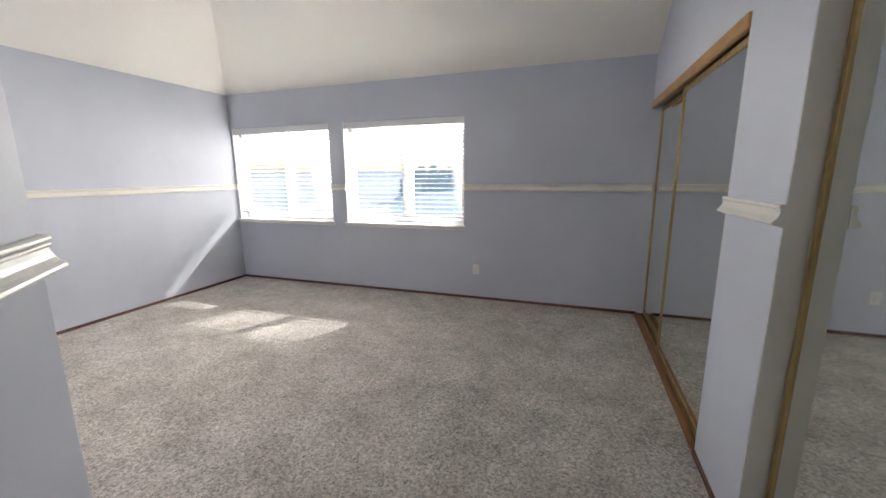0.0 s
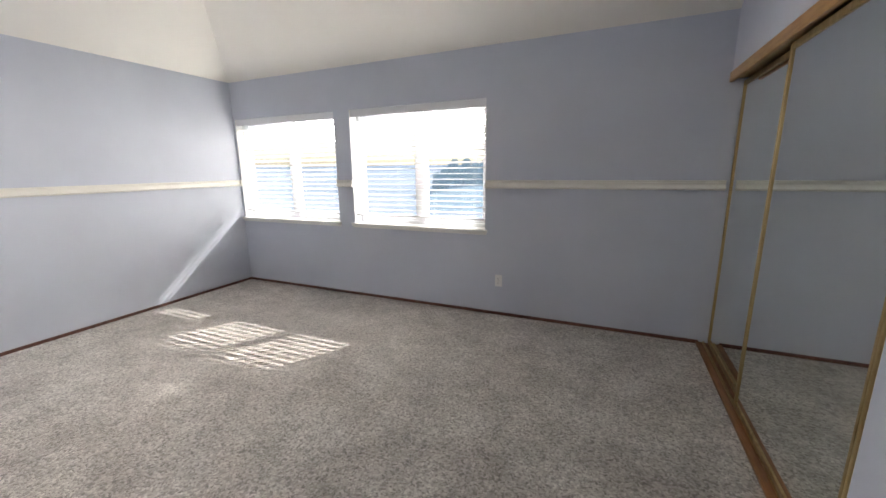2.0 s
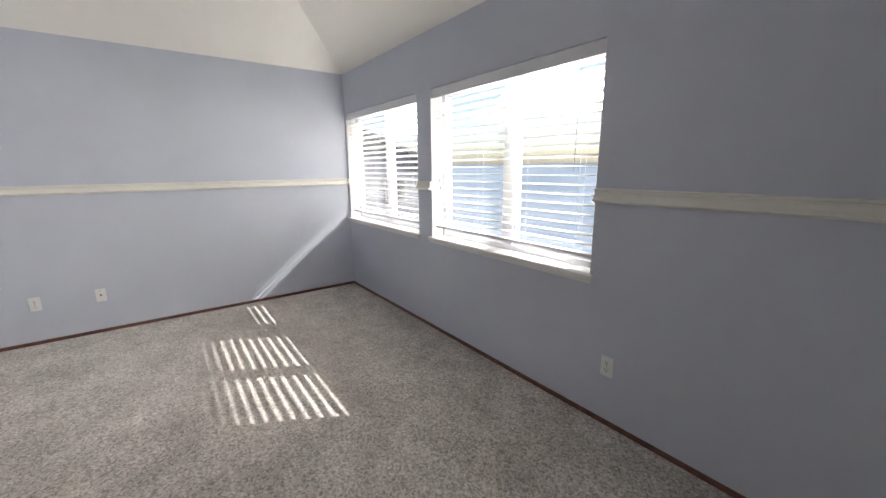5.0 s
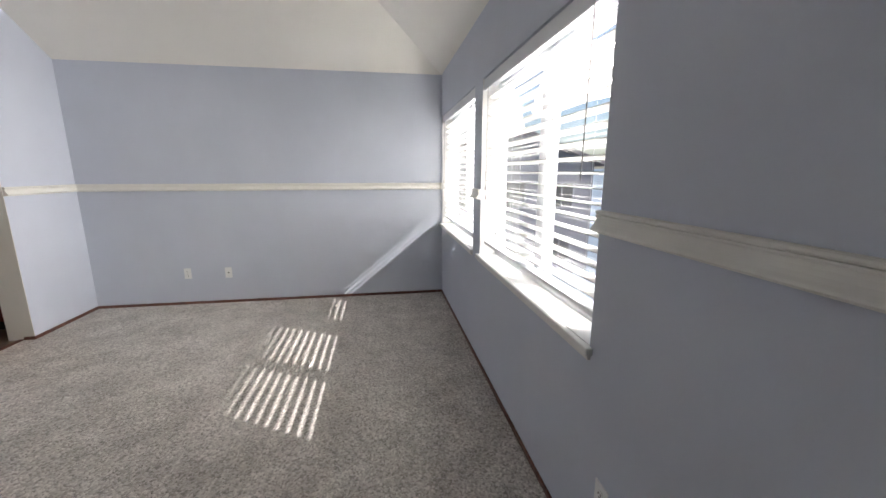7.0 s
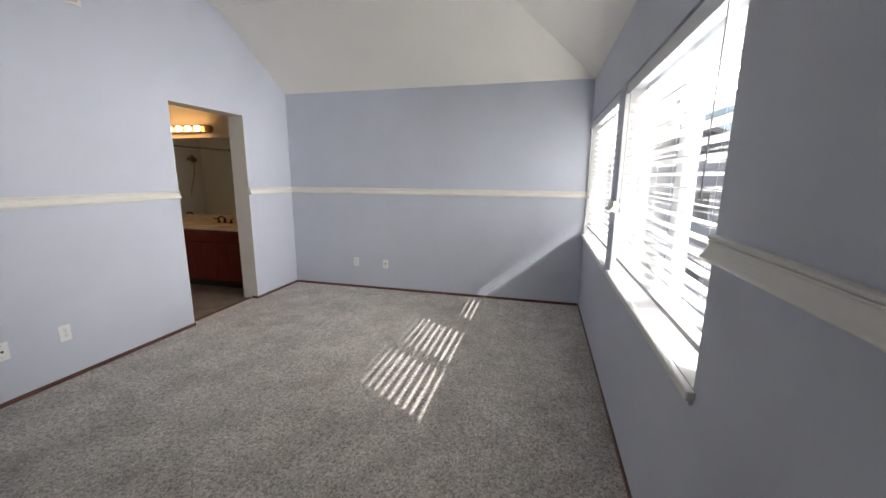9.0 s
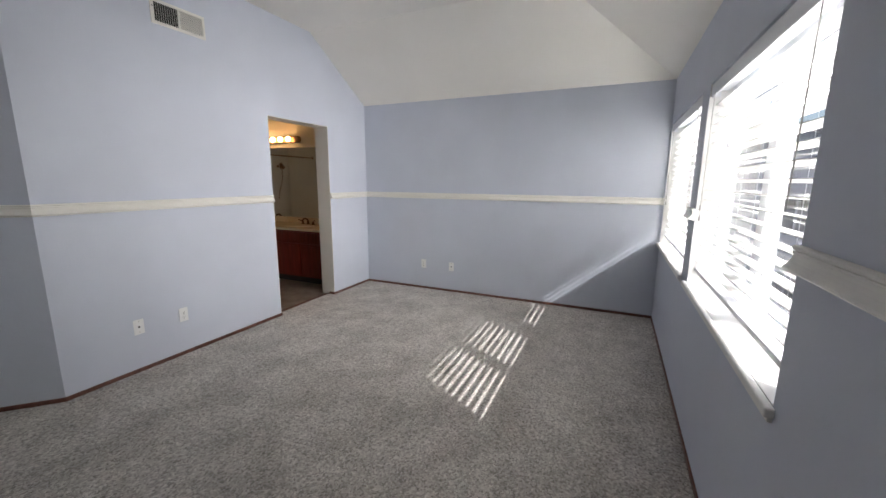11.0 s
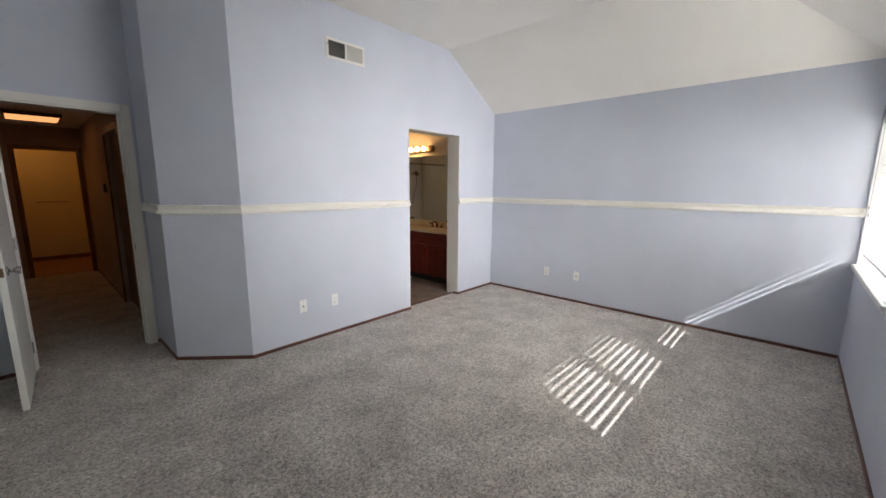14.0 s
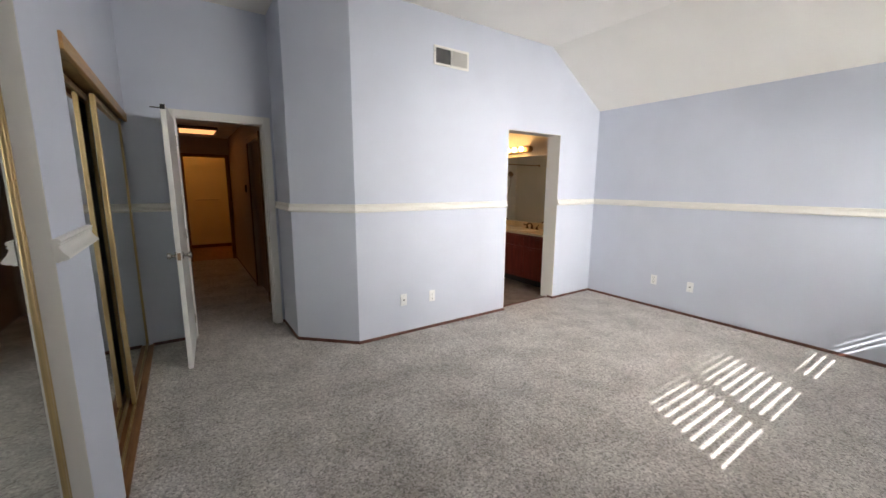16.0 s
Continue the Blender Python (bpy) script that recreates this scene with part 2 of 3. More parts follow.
# ---------- floors ----------
structure("floor", prism([(0, 0), (0, NW_Y + .02), (5.8, NW_Y + .02), (5.8, -7.3), (3.3, -7.3), (3.3, -5.45), (3.75, -5.45), (3.75, -0.5), (3.4, -0.1), (0, -0.1)][::-1], -0.06, 0.0), CARPET, "mottled grey-beige cut-pile carpet")
TILE, _nt, _b = material("bathroom_vinyl", 0.35)
_n = noise_node(_nt, 7, 5)
_nt.links.new(ramp(_nt, _n.outputs[0], [(0.35, (0.16, 0.125, 0.10)), (0.65, (0.27, 0.22, 0.18))]), _b.inputs["Base Color"])
structure("bathroom_floor", box((-0.02, -4.5, -0.06), (3.7, -0.104, -0.003)), TILE, "brownish mottled vinyl bathroom floor")
structure("threshold", box((BATH[0], -0.125, -0.01), (BATH[1], -0.085, 0.006), 0.003), BASE, "dark brown door threshold strip between carpet and vinyl")

# ---------- walls ----------
structure("wall_north", wall_mesh("x", NW_Y, NW_Y + 0.19, -0.15, 5.9, -0.06, 3.3, [(a, b, SILL_Z, HEAD_Z) for a, b in WIN]), WALL, "periwinkle painted wall with two windows")
structure("wall_west", wall_mesh("y", -0.15, 0.0, -4.6, NW_Y, -0.06, 3.3), WALL, "periwinkle painted wall")
structure("wall_south", wall_mesh("x", -0.2, 0.0, 0.0, CH0[0], -0.06, 3.3, [(BATH[0], BATH[1], -0.06, BATH[2])]), WALL, "periwinkle painted wall with bathroom opening")
structure("wall_corner", prism([CH0, (CH0[0], -0.2), (3.74, -0.5), (3.74, ENTRY_Y), (CH1[0], ENTRY_Y), CH1], -0.06, 3.3), WALL, "periwinkle painted angled wall corner")
structure("wall_entry", wall_mesh("x", ENTRY_Y - 0.12, ENTRY_Y, 3.74, 5.9, -0.06, 3.3, [(DOOR_A, DOOR_B, -0.06, 2.068)]), WALL, "periwinkle painted wall with the entry door")
structure("wall_east", wall_mesh("y", E_X, E_X + 0.16, ENTRY_Y, NW_Y, -0.06, 3.3, [(1.60, NW_Y, -0.06, 2.05), (ENTRY_Y, 1.10, -0.06, 2.05)]), WALL, "periwinkle painted wall with two closet openings")
structure("closet_wall", wall_mesh("y", 5.78, 5.9, ENTRY_Y, NW_Y, -0.06, 2.6), CEIL, "plain white closet back wall")
structure("closet_partition", box((E_X + 0.16, 1.30, -0.06), (5.78, 1.40, 2.6)), CEIL, "plain white closet partition")
structure("closet_ceiling", box((E_X + 0.16, ENTRY_Y, 2.44), (5.78, NW_Y, 2.5)), CEIL, "plain white closet ceiling")


def ceiling_mesh():
    bm = bmesh.new()
    e = 0.05
    s = (FLAT - SPRING) / RISE_RUN
    zl = SPRING - e * s
    A = bm.verts.new((-e, NW_Y + e, zl))
    B = bm.verts.new((5.95, NW_Y + e, zl))
    C = bm.verts.new((5.95, NW_Y - RISE_RUN, FLAT))
    D = bm.verts.new((RISE_RUN, NW_Y - RISE_RUN, FLAT))
    E = bm.verts.new((-e, -0.15, zl))
    F = bm.verts.new((RISE_RUN, -0.15, FLAT))
    G = bm.verts.new((5.95, -0.15, FLAT))
    H = bm.verts.new((3.70, -1.1, FLAT))
    I = bm.verts.new((5.95, -1.1, FLAT))
    J = bm.verts.new((3.70, -0.15, FLAT))
    for f in ((A, B, C, D), (A, D, F, E), (D, C, G, J, F), (J, G, I, H)):
        bm.faces.new(f)
    sharp = [x for x in bm.edges if len(x.link_faces) == 2 and abs(x.calc_face_angle(0)) > 0.1]
    bmesh.ops.bevel(bm, geom=sharp, offset=0.10, segments=4, affect="EDGES", profile=0.5)
    up = bmesh.ops.extrude_face_region(bm, geom=list(bm.faces))
    for v in up["geom"]:
        if isinstance(v, bmesh.types.BMVert):
            v.co.z = 3.34
    return bm


structure("ceiling", ceiling_mesh(), CEIL, "off-white vaulted ceiling with sloped sides")

# ---------- trim ----------
RAIL = [(0.0, 1.228), (0.010, 1.228), (0.012, 1.232), (0.022, 1.2325), (0.031, 1.236), (0.034, 1.240), (0.032, 1.2455), (0.026, 1.252),
        (0.020, 1.260), (0.0155, 1.270), (0.0135, 1.279), (0.0165, 1.2805), (0.018, 1.2835), (0.0165, 1.2865), (0.011, 1.288),
        (0.0165, 1.2895), (0.0195, 1.294), (0.0185, 1.299), (0.013, 1.302), (0.0, 1.302)]
STRIP = [(0.0, -0.01), (0.009, -0.01), (0.009, 0.022), (0.005, 0.028), (0.0, 0.028)]
CASE = 0.055
RUNS = [
    [(3.25, NW_Y), (5.10, NW_Y)][::-1],
    [(1.537, NW_Y), (1.742, NW_Y)][::-1],
    [(0.03, NW_Y), (0.0, NW_Y), (0.0, 0.0), (BATH[0], 0.0)],
    [(BATH[1], 0.0), CH0, CH1, (CH1[0], ENTRY_Y), (DOOR_A - CASE, ENTRY_Y)],
    [(DOOR_B + CASE, ENTRY_Y), (E_X + 0.1, ENTRY_Y)],
    [(E_X, 1.092), (E_X, 1.608)],
]
for run in RUNS:
    structure("chair_rail", sweep(run, RAIL), TRIM, "cream painted moulded wooden chair rail")
BASES = [
    [(5.06, NW_Y), (0.0, NW_Y), (0.0, 0.0), (BATH[0], 0.0), (BATH[0], -0.08)],
    [(BATH[1], -0.08), (BATH[1], 0.0), CH0, CH1, (CH1[0], ENTRY_Y), (DOOR_A - CASE, ENTRY_Y)],
    [(DOOR_B + CASE, ENTRY_Y), (E_X, ENTRY_Y)],
    [(E_X, 1.10), (E_X, 1.60)],
]
for run in BASES:
    structure("baseboard", sweep(run, STRIP), BASE, "thin dark red-brown wooden base strip")


# cream painted returns of the openings
x0, x1, zt = BATH
structure("jamb", box((x0, -0.199, -0.002), (x0 + 0.004, -0.001, zt)), TRIM, "cream painted return of the bathroom opening")
structure("jamb", box((x1 - 0.004, -0.199, -0.002), (x1, -0.001, zt)), TRIM, "cream painted return of the bathroom opening")
structure("jamb", box((x0 + 0.004, -0.199, zt - 0.004), (x1 - 0.004, -0.001, zt)), TRIM, "cream painted head of the bathroom opening")
structure("jamb", box((E_X + 0.001, 1.60, 0.0), (E_X + 0.159, 1.604, 2.05)), TRIM, "cream painted side of the closet opening")
structure("jamb", box((E_X + 0.001, 1.096, 0.0), (E_X + 0.159, 1.10, 2.05)), TRIM, "cream painted side of the closet opening")


# ---------- windows and blinds ----------
def window(name, x0, x1, label):
    w = thing(name, (0, 0, 0), label, "", kind="structure")
    y0, y1 = 3.805, 3.865
    t = 0.045
    bm = bmesh.new()
    add_box(bm, (x0, y0, SILL_Z), (x0 + t, y1, HEAD_Z), 0.004)
    add_box(bm, (x1 - t, y0, SILL_Z), (x1, y1, HEAD_Z), 0.004)
    add_box(bm, (x0 + t, y0 + .002, SILL_Z), (x1 - t, y1, SILL_Z + t), 0.004)
    add_box(bm, (x0 + t, y0 + .002, HEAD_Z - t), (x1 - t, y1, HEAD_Z), 0.004)
    mid = (x0 + x1) / 2 + 0.02
    part("window_frame", bm, VINYL, w, "white vinyl window frame")
    part("mullion", box((mid - 0.045, y0 - .004, SILL_Z + t), (mid + 0.045, y1 - .004, HEAD_Z - t), 0.005), VINYL, w, "wide white vinyl centre mullion")
    for a, b in ((x0 + t, mid - 0.045), (mid + 0.045, x1 - t)):
        bm = bmesh.new()
        s = 0.022
        z0, z1 = SILL_Z + t, HEAD_Z - t
        add_box(bm, (a, y0 + .012, z0), (a + s, y1 - .01, z1))
        add_box(bm, (b - s, y0 + .012, z0), (b, y1 - .01, z1))
        add_box(bm, (a + s, y0 + .014, z0), (b - s, y1 - .012, z0 + s))
        add_box(bm, (a + s, y0 + .014, z1 - s), (b - s, y1 - .012, z1))
        part("sash", bm, VINYL, w, "white vinyl sash")
        g = part("pane", box((a + s, 3.832, z0 + s), (b - s, 3.837, z1 - s)), GLASS, w, "clear glass pane")
        g.visible_shadow = False
    zs = SILL_Z + 0.007
    part("reveal", box((x0, NW_Y + .002, zs), (x0 + .003, y0 - .001, HEAD_Z - .001)), SILL, w, "white painted window reveal")
    part("reveal", box((x1 - .003, NW_Y + .002, zs), (x1, y0 - .001, HEAD_Z - .001)), SILL, w, "white painted window reveal")
    sx0, sx1 = max(0.001, x0 - 0.03), x1 + 0.025
    bm = bmesh.new()
    add_box(bm, (x0 + .001, NW_Y - 0.001, SILL_Z - 0.001), (x1 - .001, y0 + .001, SILL_Z + 0.006))
    add_box(bm, (sx0, NW_Y - 0.028, SILL_Z - 0.026), (sx1, NW_Y - 0.001, SILL_Z + 0.006), 0.006)
    add_box(bm, (sx0 + .012, NW_Y - 0.014, SILL_Z - 0.044), (sx1 - .012, NW_Y - 0.001, SILL_Z - 0.0265), 0.003)
    part("window_sill", bm, SILL, w, "off-white painted window stool, lightly scuffed")
    return w


SLAT_W, PITCH, BLIND_Y = 0.047, 0.054, 3.748


def slat_mesh(length):
    bm = bmesh.new()
    n, th = 6, 0.0028
    top, bot = [], []
    for i in range(n + 1):
        u = i / n - 0.5
        c = 0.0022 * (1 - 4 * u * u)
        top.append((u * SLAT_W, c + th / 2))
        bot.append((u * SLAT_W, c - th / 2))
    ring = top + bot[::-1]
    ends = [[bm.verts.new((x, y, z)) for y, z in ring] for x in (-length / 2, length / 2)]
    k = len(ring)
    for i in range(k):
        bm.faces.new((ends[0][i], ends[0][(i + 1) % k], ends[1][(i + 1) % k], ends[1][i]))
    bm.faces.new(ends[0])
    bm.faces.new(ends[1][::-1])
    bmesh.ops.recalc_face_normals(bm, faces=bm.faces)
    me = bpy.data.meshes.new("slat")
    bm.to_mesh(me)
    bm.free()
    me.materials.append(SLAT)
    return me


def blind(x0, x1, open_to, closed_from, seed, hitched=-1):
    rng = random.Random(seed)
    b = thing("window_blind", ((x0 + x1) / 2, BLIND_Y, HEAD_Z), "white horizontal slat blind, lowered, slats open, in the window recess", "blind", "window blinds")
    L = x1 - x0 - 0.012
    zt = -0.006
    bm = bmesh.new()
    add_box(bm, (-L / 2, -0.050, zt - 0.070), (L / 2, -0.040, zt), 0.003)
    add_box(bm, (-L / 2, -0.0395, zt - 0.070), (-L / 2 + .008, -0.005, zt), 0.002)
    add_box(bm, (L / 2 - .008, -0.0395, zt - 0.070), (L / 2, -0.005, zt), 0.002)
    part("valance", bm, VINYL, b, "white valance board")
    part("headrail", box((-L / 2 + .01, -0.03, zt - 0.04), (L / 2 - .01, 0.03, -0.0008)), VINYL, b, "white metal headrail")
    me = slat_mesh(L)
    z_low = 0.985 - HEAD_Z
    count = 18
    for i in range(count):
        z = z_low + i * PITCH
        zz = z + HEAD_Z
        f = min(1, max(0, (zz - open_to) / (closed_from - open_to)))
        tilt = -3 + 21 * f + rng.uniform(-1.2, 1.2)
        s = new("slat", me)
        s.parent = b
        # the room-side edge is raised as the slat closes
        lean = rng.uniform(-.06, .06)
        if i == hitched:
            tilt, lean = tilt - 5, 0.35
        s.matrix_local = pose(rng.uniform(-.001, .001), 0, z, -tilt, 0, 0) @ pose(0, 0, 0, 0, lean, 0)
    part("bottom_rail", box((-L / 2, -0.026, z_low - 0.073), (L / 2, 0.026, z_low - 0.050), 0.004), VINYL, b, "white bottom rail")
    for u in (-0.42, -0.14, 0.14, 0.42) if L > 1.4 else (-0.4, 0, 0.4):
        for y in (-0.0255, 0.0255):
            part("ladder_cord", cyl((u * L, y, z_low - .05), (u * L, y, zt - .04), 0.0007, seg=5), VINYL, b, "thin white ladder cord")
    part("tilt_wand", cyl((L / 2 - 0.14, -0.056, -0.64), (L / 2 - 0.13, -0.053, -0.07), 0.0023, seg=8), CORD, b, "grey plastic tilt wand")
    for dx, zb in ((0.10, -0.70), (0.118, -0.76)):
        bm = bmesh.new()
        add_cyl(bm, (-L / 2 + dx, -0.055, zb), (-L / 2 + dx, -0.052, -0.07), 0.0009, seg=5)
        add_cyl(bm, (-L / 2 + dx, -0.055, zb - 0.03), (-L / 2 + dx, -0.055, zb), 0.006, 0.003, seg=8)
        part("pull_cord", bm, CORD, b, "lift cord with a small grey tassel")
    return b


window("window_1", *WIN[0], "white vinyl slider window beside the corner")
window("window_2", *WIN[1], "white vinyl slider window")
blind(*WIN[0], 1.04, 1.07, 3)
blind(*WIN[1], 1.31, 1.50, 4, 14)


# ---------- outlets ----------
def wall_plate(at, rz, kind, label, mat=None):
    mat = mat or PLASTIC
    p = thing("wall_plate" if kind != "duplex" else "electrical_outlet", at, label, "outlet" if kind == "duplex" else "wall plate", rz=rz)
    part("plate", box((-0.0355, -0.006, -0.058), (0.0355, 0, 0.058), 0.003), mat, p)
    if kind == "duplex":
        for z in (-0.021, 0.021):
            bm = bmesh.new()
            add_cyl(bm, (0, -0.0095, z), (0, -0.004, z), 0.0165, seg=24)
            part("receptacle", bm, mat, p)
            bm = bmesh.new()
            add_box(bm, (-0.0075, -0.0105, z - 0.001), (-0.0050, -0.009, z + 0.008))
            add_box(bm, (0.0050, -0.0105, z - 0.001), (0.0075, -0.009, z + 0.008))
            add_cyl(bm, (0, -0.0105, z - 0.008), (0, -0.009, z - 0.008), 0.003, seg=8)
            part("slots", bm, SLOT, p, "dark socket slots")
        part("screw", cyl((0, -0.0075, 0), (0, -0.005, 0), 0.003, seg=10), CHROME, p)
    elif kind == "jack":
        part("socket", cyl((0, -0.0075, 0), (0, -0.005, 0), 0.008, seg=16), SLOT, p, "dark round cable socket")
        for z in (-0.042, 0.042):
            part("screw", cyl((0, -0.0072, z), (0, -0.005, z), 0.003, seg=10), CHROME, p)
    else:
        for z in (-0.03, 0.03):
            part("screw", cyl((0, -0.0072, z), (0, -0.005, z), 0.003, seg=10), mat, p)
    return p


DUP = "white plastic duplex electrical outlet on the blue wall"
JACK = "white plastic cable wall plate with one round socket"
wall_plate((3.392, NW_Y, 0.346), 0, "duplex", DUP)
wall_plate((2.653, 0, 0.343), 180, "duplex", DUP)
wall_plate((2.985, 0, 0.352), 180, "jack", JACK)
wall_plate((0, 0.911, 0.345), 90, "duplex", DUP)
wall_plate((0, 1.320, 0.340), 90, "jack", JACK)
wall_plate((0, 3.495, 0.333), 90, "blank", "blank wall plate painted over in the wall colour", WALL)


# ---------- air vent ----------
def vent():
    v = thing("air_vent", (2.43, 0, 2.688), "white metal wall register with two louvred halves, one darker", "vent", rz=180)
    W, H = 0.206, 0.088
    bm = bmesh.new()
    f = 0.022
    add_box(bm, (-W, -0.012, H - f), (W, 0, H), 0.003)
    add_box(bm, (-W, -0.012, -H), (W, 0, -H + f), 0.003)
    add_box(bm, (-W, -0.0118, -H + f), (-W + f, 0, H - f), 0.002)
    add_box(bm, (W - f, -0.0118, -H + f), (W, 0, H - f), 0.002)
    add_box(bm, (-0.008, -0.0116, -H + f), (0.008, 0, H - f), 0.002)
    part("frame", bm, TRIM, v, "white metal frame")
    # dark sheet on the unopened wall, painted for the duct's shade
    part("backing", box((-W + .01, -0.0016, -H + .01), (W - .01, -0.0006, H - .01)), SLOT, v, "dark sheet standing in for the shade of the duct")
    for side in (-1, 1):
        for i in range(11):
            x = side * (0.019 + i * 0.0162)
            m = Matrix.Translation((x, -0.0072, 0)) @ Matrix.Rotation(radians(-52 * side), 4, "Z")
            bm = bmesh.new()
            add_box(bm, (-0.0065, -0.0005, -H + f), (0.0065, 0.0005, H - f), 0, m)
            part("louvre", bm, TRIM, v)
    part("lever", cyl((-W + 0.012, -0.014, 0.03), (-W + 0.012, -0.006, 0.03), 0.005, seg=10), DARKMETAL, v, "small dark damper lever")
    return v


vent()


# ---------- closets ----------
def mirror_door(x, y0, y1, label):
    d = thing("mirror_door", (x, (y0 + y1) / 2, 0), label, "closet door", "sliding closet doors")
    w = (y1 - y0) / 2
    z0, z1, f = 0.028, 1.988, 0.030
    bm = bmesh.new()
    for a, b in ((-w, -w + f), (w - f, w)):
        add_box(bm, (-0.012, a, z0), (0.012, b, z1), 0.004)
        add_box(bm, (-0.0145, (a + b) / 2 - 0.004, z0 + .002), (-0.011, (a + b) / 2 + 0.004, z1 - .002), 0.001)
    add_box(bm, (-0.0115, -w + f, z0), (0.0115, w - f, z0 + 0.03), 0.003)
    add_box(bm, (-0.0115, -w + f, z1 - 0.034), (0.0115, w - f, z1), 0.003)
    part("door_frame", bm, BRASS, d, "brass-coloured metal door frame")
    part("mirror", box((-0.005, -w + f - .002, z0 + .028), (0.0, w - f + .002, z1 - .032)), MIRROR, d, "mirror glass")
    part("backing", box((0.001, -w + f - .002, z0 + .028), (0.006, w - f + .002, z1 - .032)), SLOT, d, "dark backing board")
    return d


def closet_track(y0, y1):
    h = tagged(obj("closet_header", box((E_X - 0.012, y0, 1.985), (E_X + 0.010, y1, 2.051), 0.004), OAK), "honey oak header board over the closet opening", kind="structure")
    c = bmesh.new()
    add_box(c, (E_X + 0.011, y0, 2.008), (E_X + 0.135, y1, 2.0495))
    tagged(obj("closet_top_track", c, BRASS), "brass-coloured metal top track", kind="structure")
    c = bmesh.new()
    add_box(c, (E_X - 0.008, y0 + .001, 0.0), (E_X + 0.024, y1 - .001, 0.018), 0.004)
    add_box(c, (E_X + 0.024, y0 + .001, 0.0), (E_X + 0.135, y1 - .001, 0.013))
    tagged(obj("closet_sill", c, OAK_DARK), "brown stained oak floor board of the closet opening", kind="structure")
    for x in (0.045, 0.086):
        c = bmesh.new()
        add_box(c, (E_X + x - .009, y0 + .002, 0.0131), (E_X + x + 0.009, y1 - .002, 0.017))
        add_box(c, (E_X + x - .002, y0 + .003, 0.0171), (E_X + x + 0.002, y1 - .003, 0.027))
        tagged(obj("closet_floor_track", c, BRASS), "brass-coloured metal floor track", kind="structure")


closet_track(1.60, NW_Y)
closet_track(ENTRY_Y, 1.10)
FRONT, REAR = E_X + 0.045, E_X + 0.086
mirror_door(FRONT, 1.68, 2.77, "mirrored sliding closet door in a brass frame, nearly closed beside the wall pier")
mirror_door(REAR, 2.68, NW_Y - 0.004, "mirrored sliding closet door in a brass frame, closed beside the window wall")
mirror_door(REAR, 0.06, 1.090, "mirrored sliding closet door in a brass frame, pushed against the wall pier")
mirror_door(FRONT, ENTRY_Y + .004, 0.16, "mirrored sliding closet door in a brass frame, beside the entry wall")


# ---------- entry door ----------
def casing(x0, x1, top, y, out, mat=TRIM, w=CASE):
    bm = bmesh.new()
    s = sorted((y, y + out * 0.016))
    add_box(bm, (x0 - w, s[0], 0), (x0 + .006, s[1], top + w), 0.004)
    add_box(bm, (x1 - .006, s[0], 0), (x1 + w, s[1], top + w), 0.004)
    add_box(bm, (x0 + .006, s[0], top - .006), (x1 - .006, s[1], top + w), 0.004)
    return bm


structure("door_casing", casing(DOOR_A, DOOR_B, 2.068, ENTRY_Y, 1), TRIM, "cream painted door casing")
bm = bmesh.new()
add_box(bm, (3.983, ENTRY_Y - .121, 0), (4.0, ENTRY_Y + .001, 2.067))
add_box(bm, (4.707, ENTRY_Y - .121, 0), (4.724, ENTRY_Y + .001, 2.067))
add_box(bm, (4.0, ENTRY_Y - .12, 2.050), (4.707, ENTRY_Y, 2.067))
add_box(bm, (4.0001, ENTRY_Y - .08, 0), (4.011, ENTRY_Y - .045, 2.049))
add_box(bm, (4.696, ENTRY_Y - .08, 0), (4.7069, ENTRY_Y - .045, 2.049))
structure("door_jamb", bm, TRIM, "cream painted door jamb")
structure("strike_plate", box((4.0001, ENTRY_Y - .035, 0.885), (4.0015, ENTRY_Y - .008, 0.945)), BRONZE, "small brass strike plate")


def entry_door():
    d = thing("door_1", (4.714, ENTRY_Y + 0.012, 0), "cream painted interior door, swung wide open into the room", "door", kind="structure", rz=-3)
    d["kind"] = "structure"
    L = 0.745
    part("leaf", box((0, 0, 0.014), (0.035, L, 2.03), 0.003), DOORW, d, "flat cream painted door leaf")
    for z in (0.2, 1.02, 1.85):
        bm = cyl((-0.004, -0.006, z - .045), (-0.004, -0.006, z + .045), 0.006, seg=10)
        part("hinge", bm, CHROME, d, "satin metal hinge")
    zk, yk = 0.925, L - 0.065
    for s, x in ((-1, 0.0), (1, 0.035)):
        bm = bmesh.new()
        add_cyl(bm, (x, yk, zk), (x + s * 0.009, yk, zk), 0.031, 0.029, 24)
        add_cyl(bm, (x + s * 0.009, yk, zk), (x + s * 0.034, yk, zk), 0.010, 0.012, 16)
        add_cyl(bm, (x + s * 0.034, yk, zk), (x + s * 0.046, yk, zk), 0.016, 0.026, 24)
        add_cyl(bm, (x + s * 0.046, yk, zk), (x + s * 0.062, yk, zk), 0.026, 0.022, 24)
        part("door_knob", bm, CHROME, d, "satin nickel round door knob", True)
    part("latch_plate", box((0.006, L, zk - .028), (0.029, L + .0015, zk + .028)), BRONZE, d, "brass latch plate")
    bm = bmesh.new()
    add_box(bm, (0.004, L - 0.02, 2.0), (0.034, L + .004, 2.034), 0.001)
    add_cyl(bm, (0.034, L - 0.01, 2.01), (0.095, L - 0.01, 2.01), 0.004, seg=8)
    part("hook", bm, DARKMETAL, d, "small dark over-door hook")
    return d


entry_door()

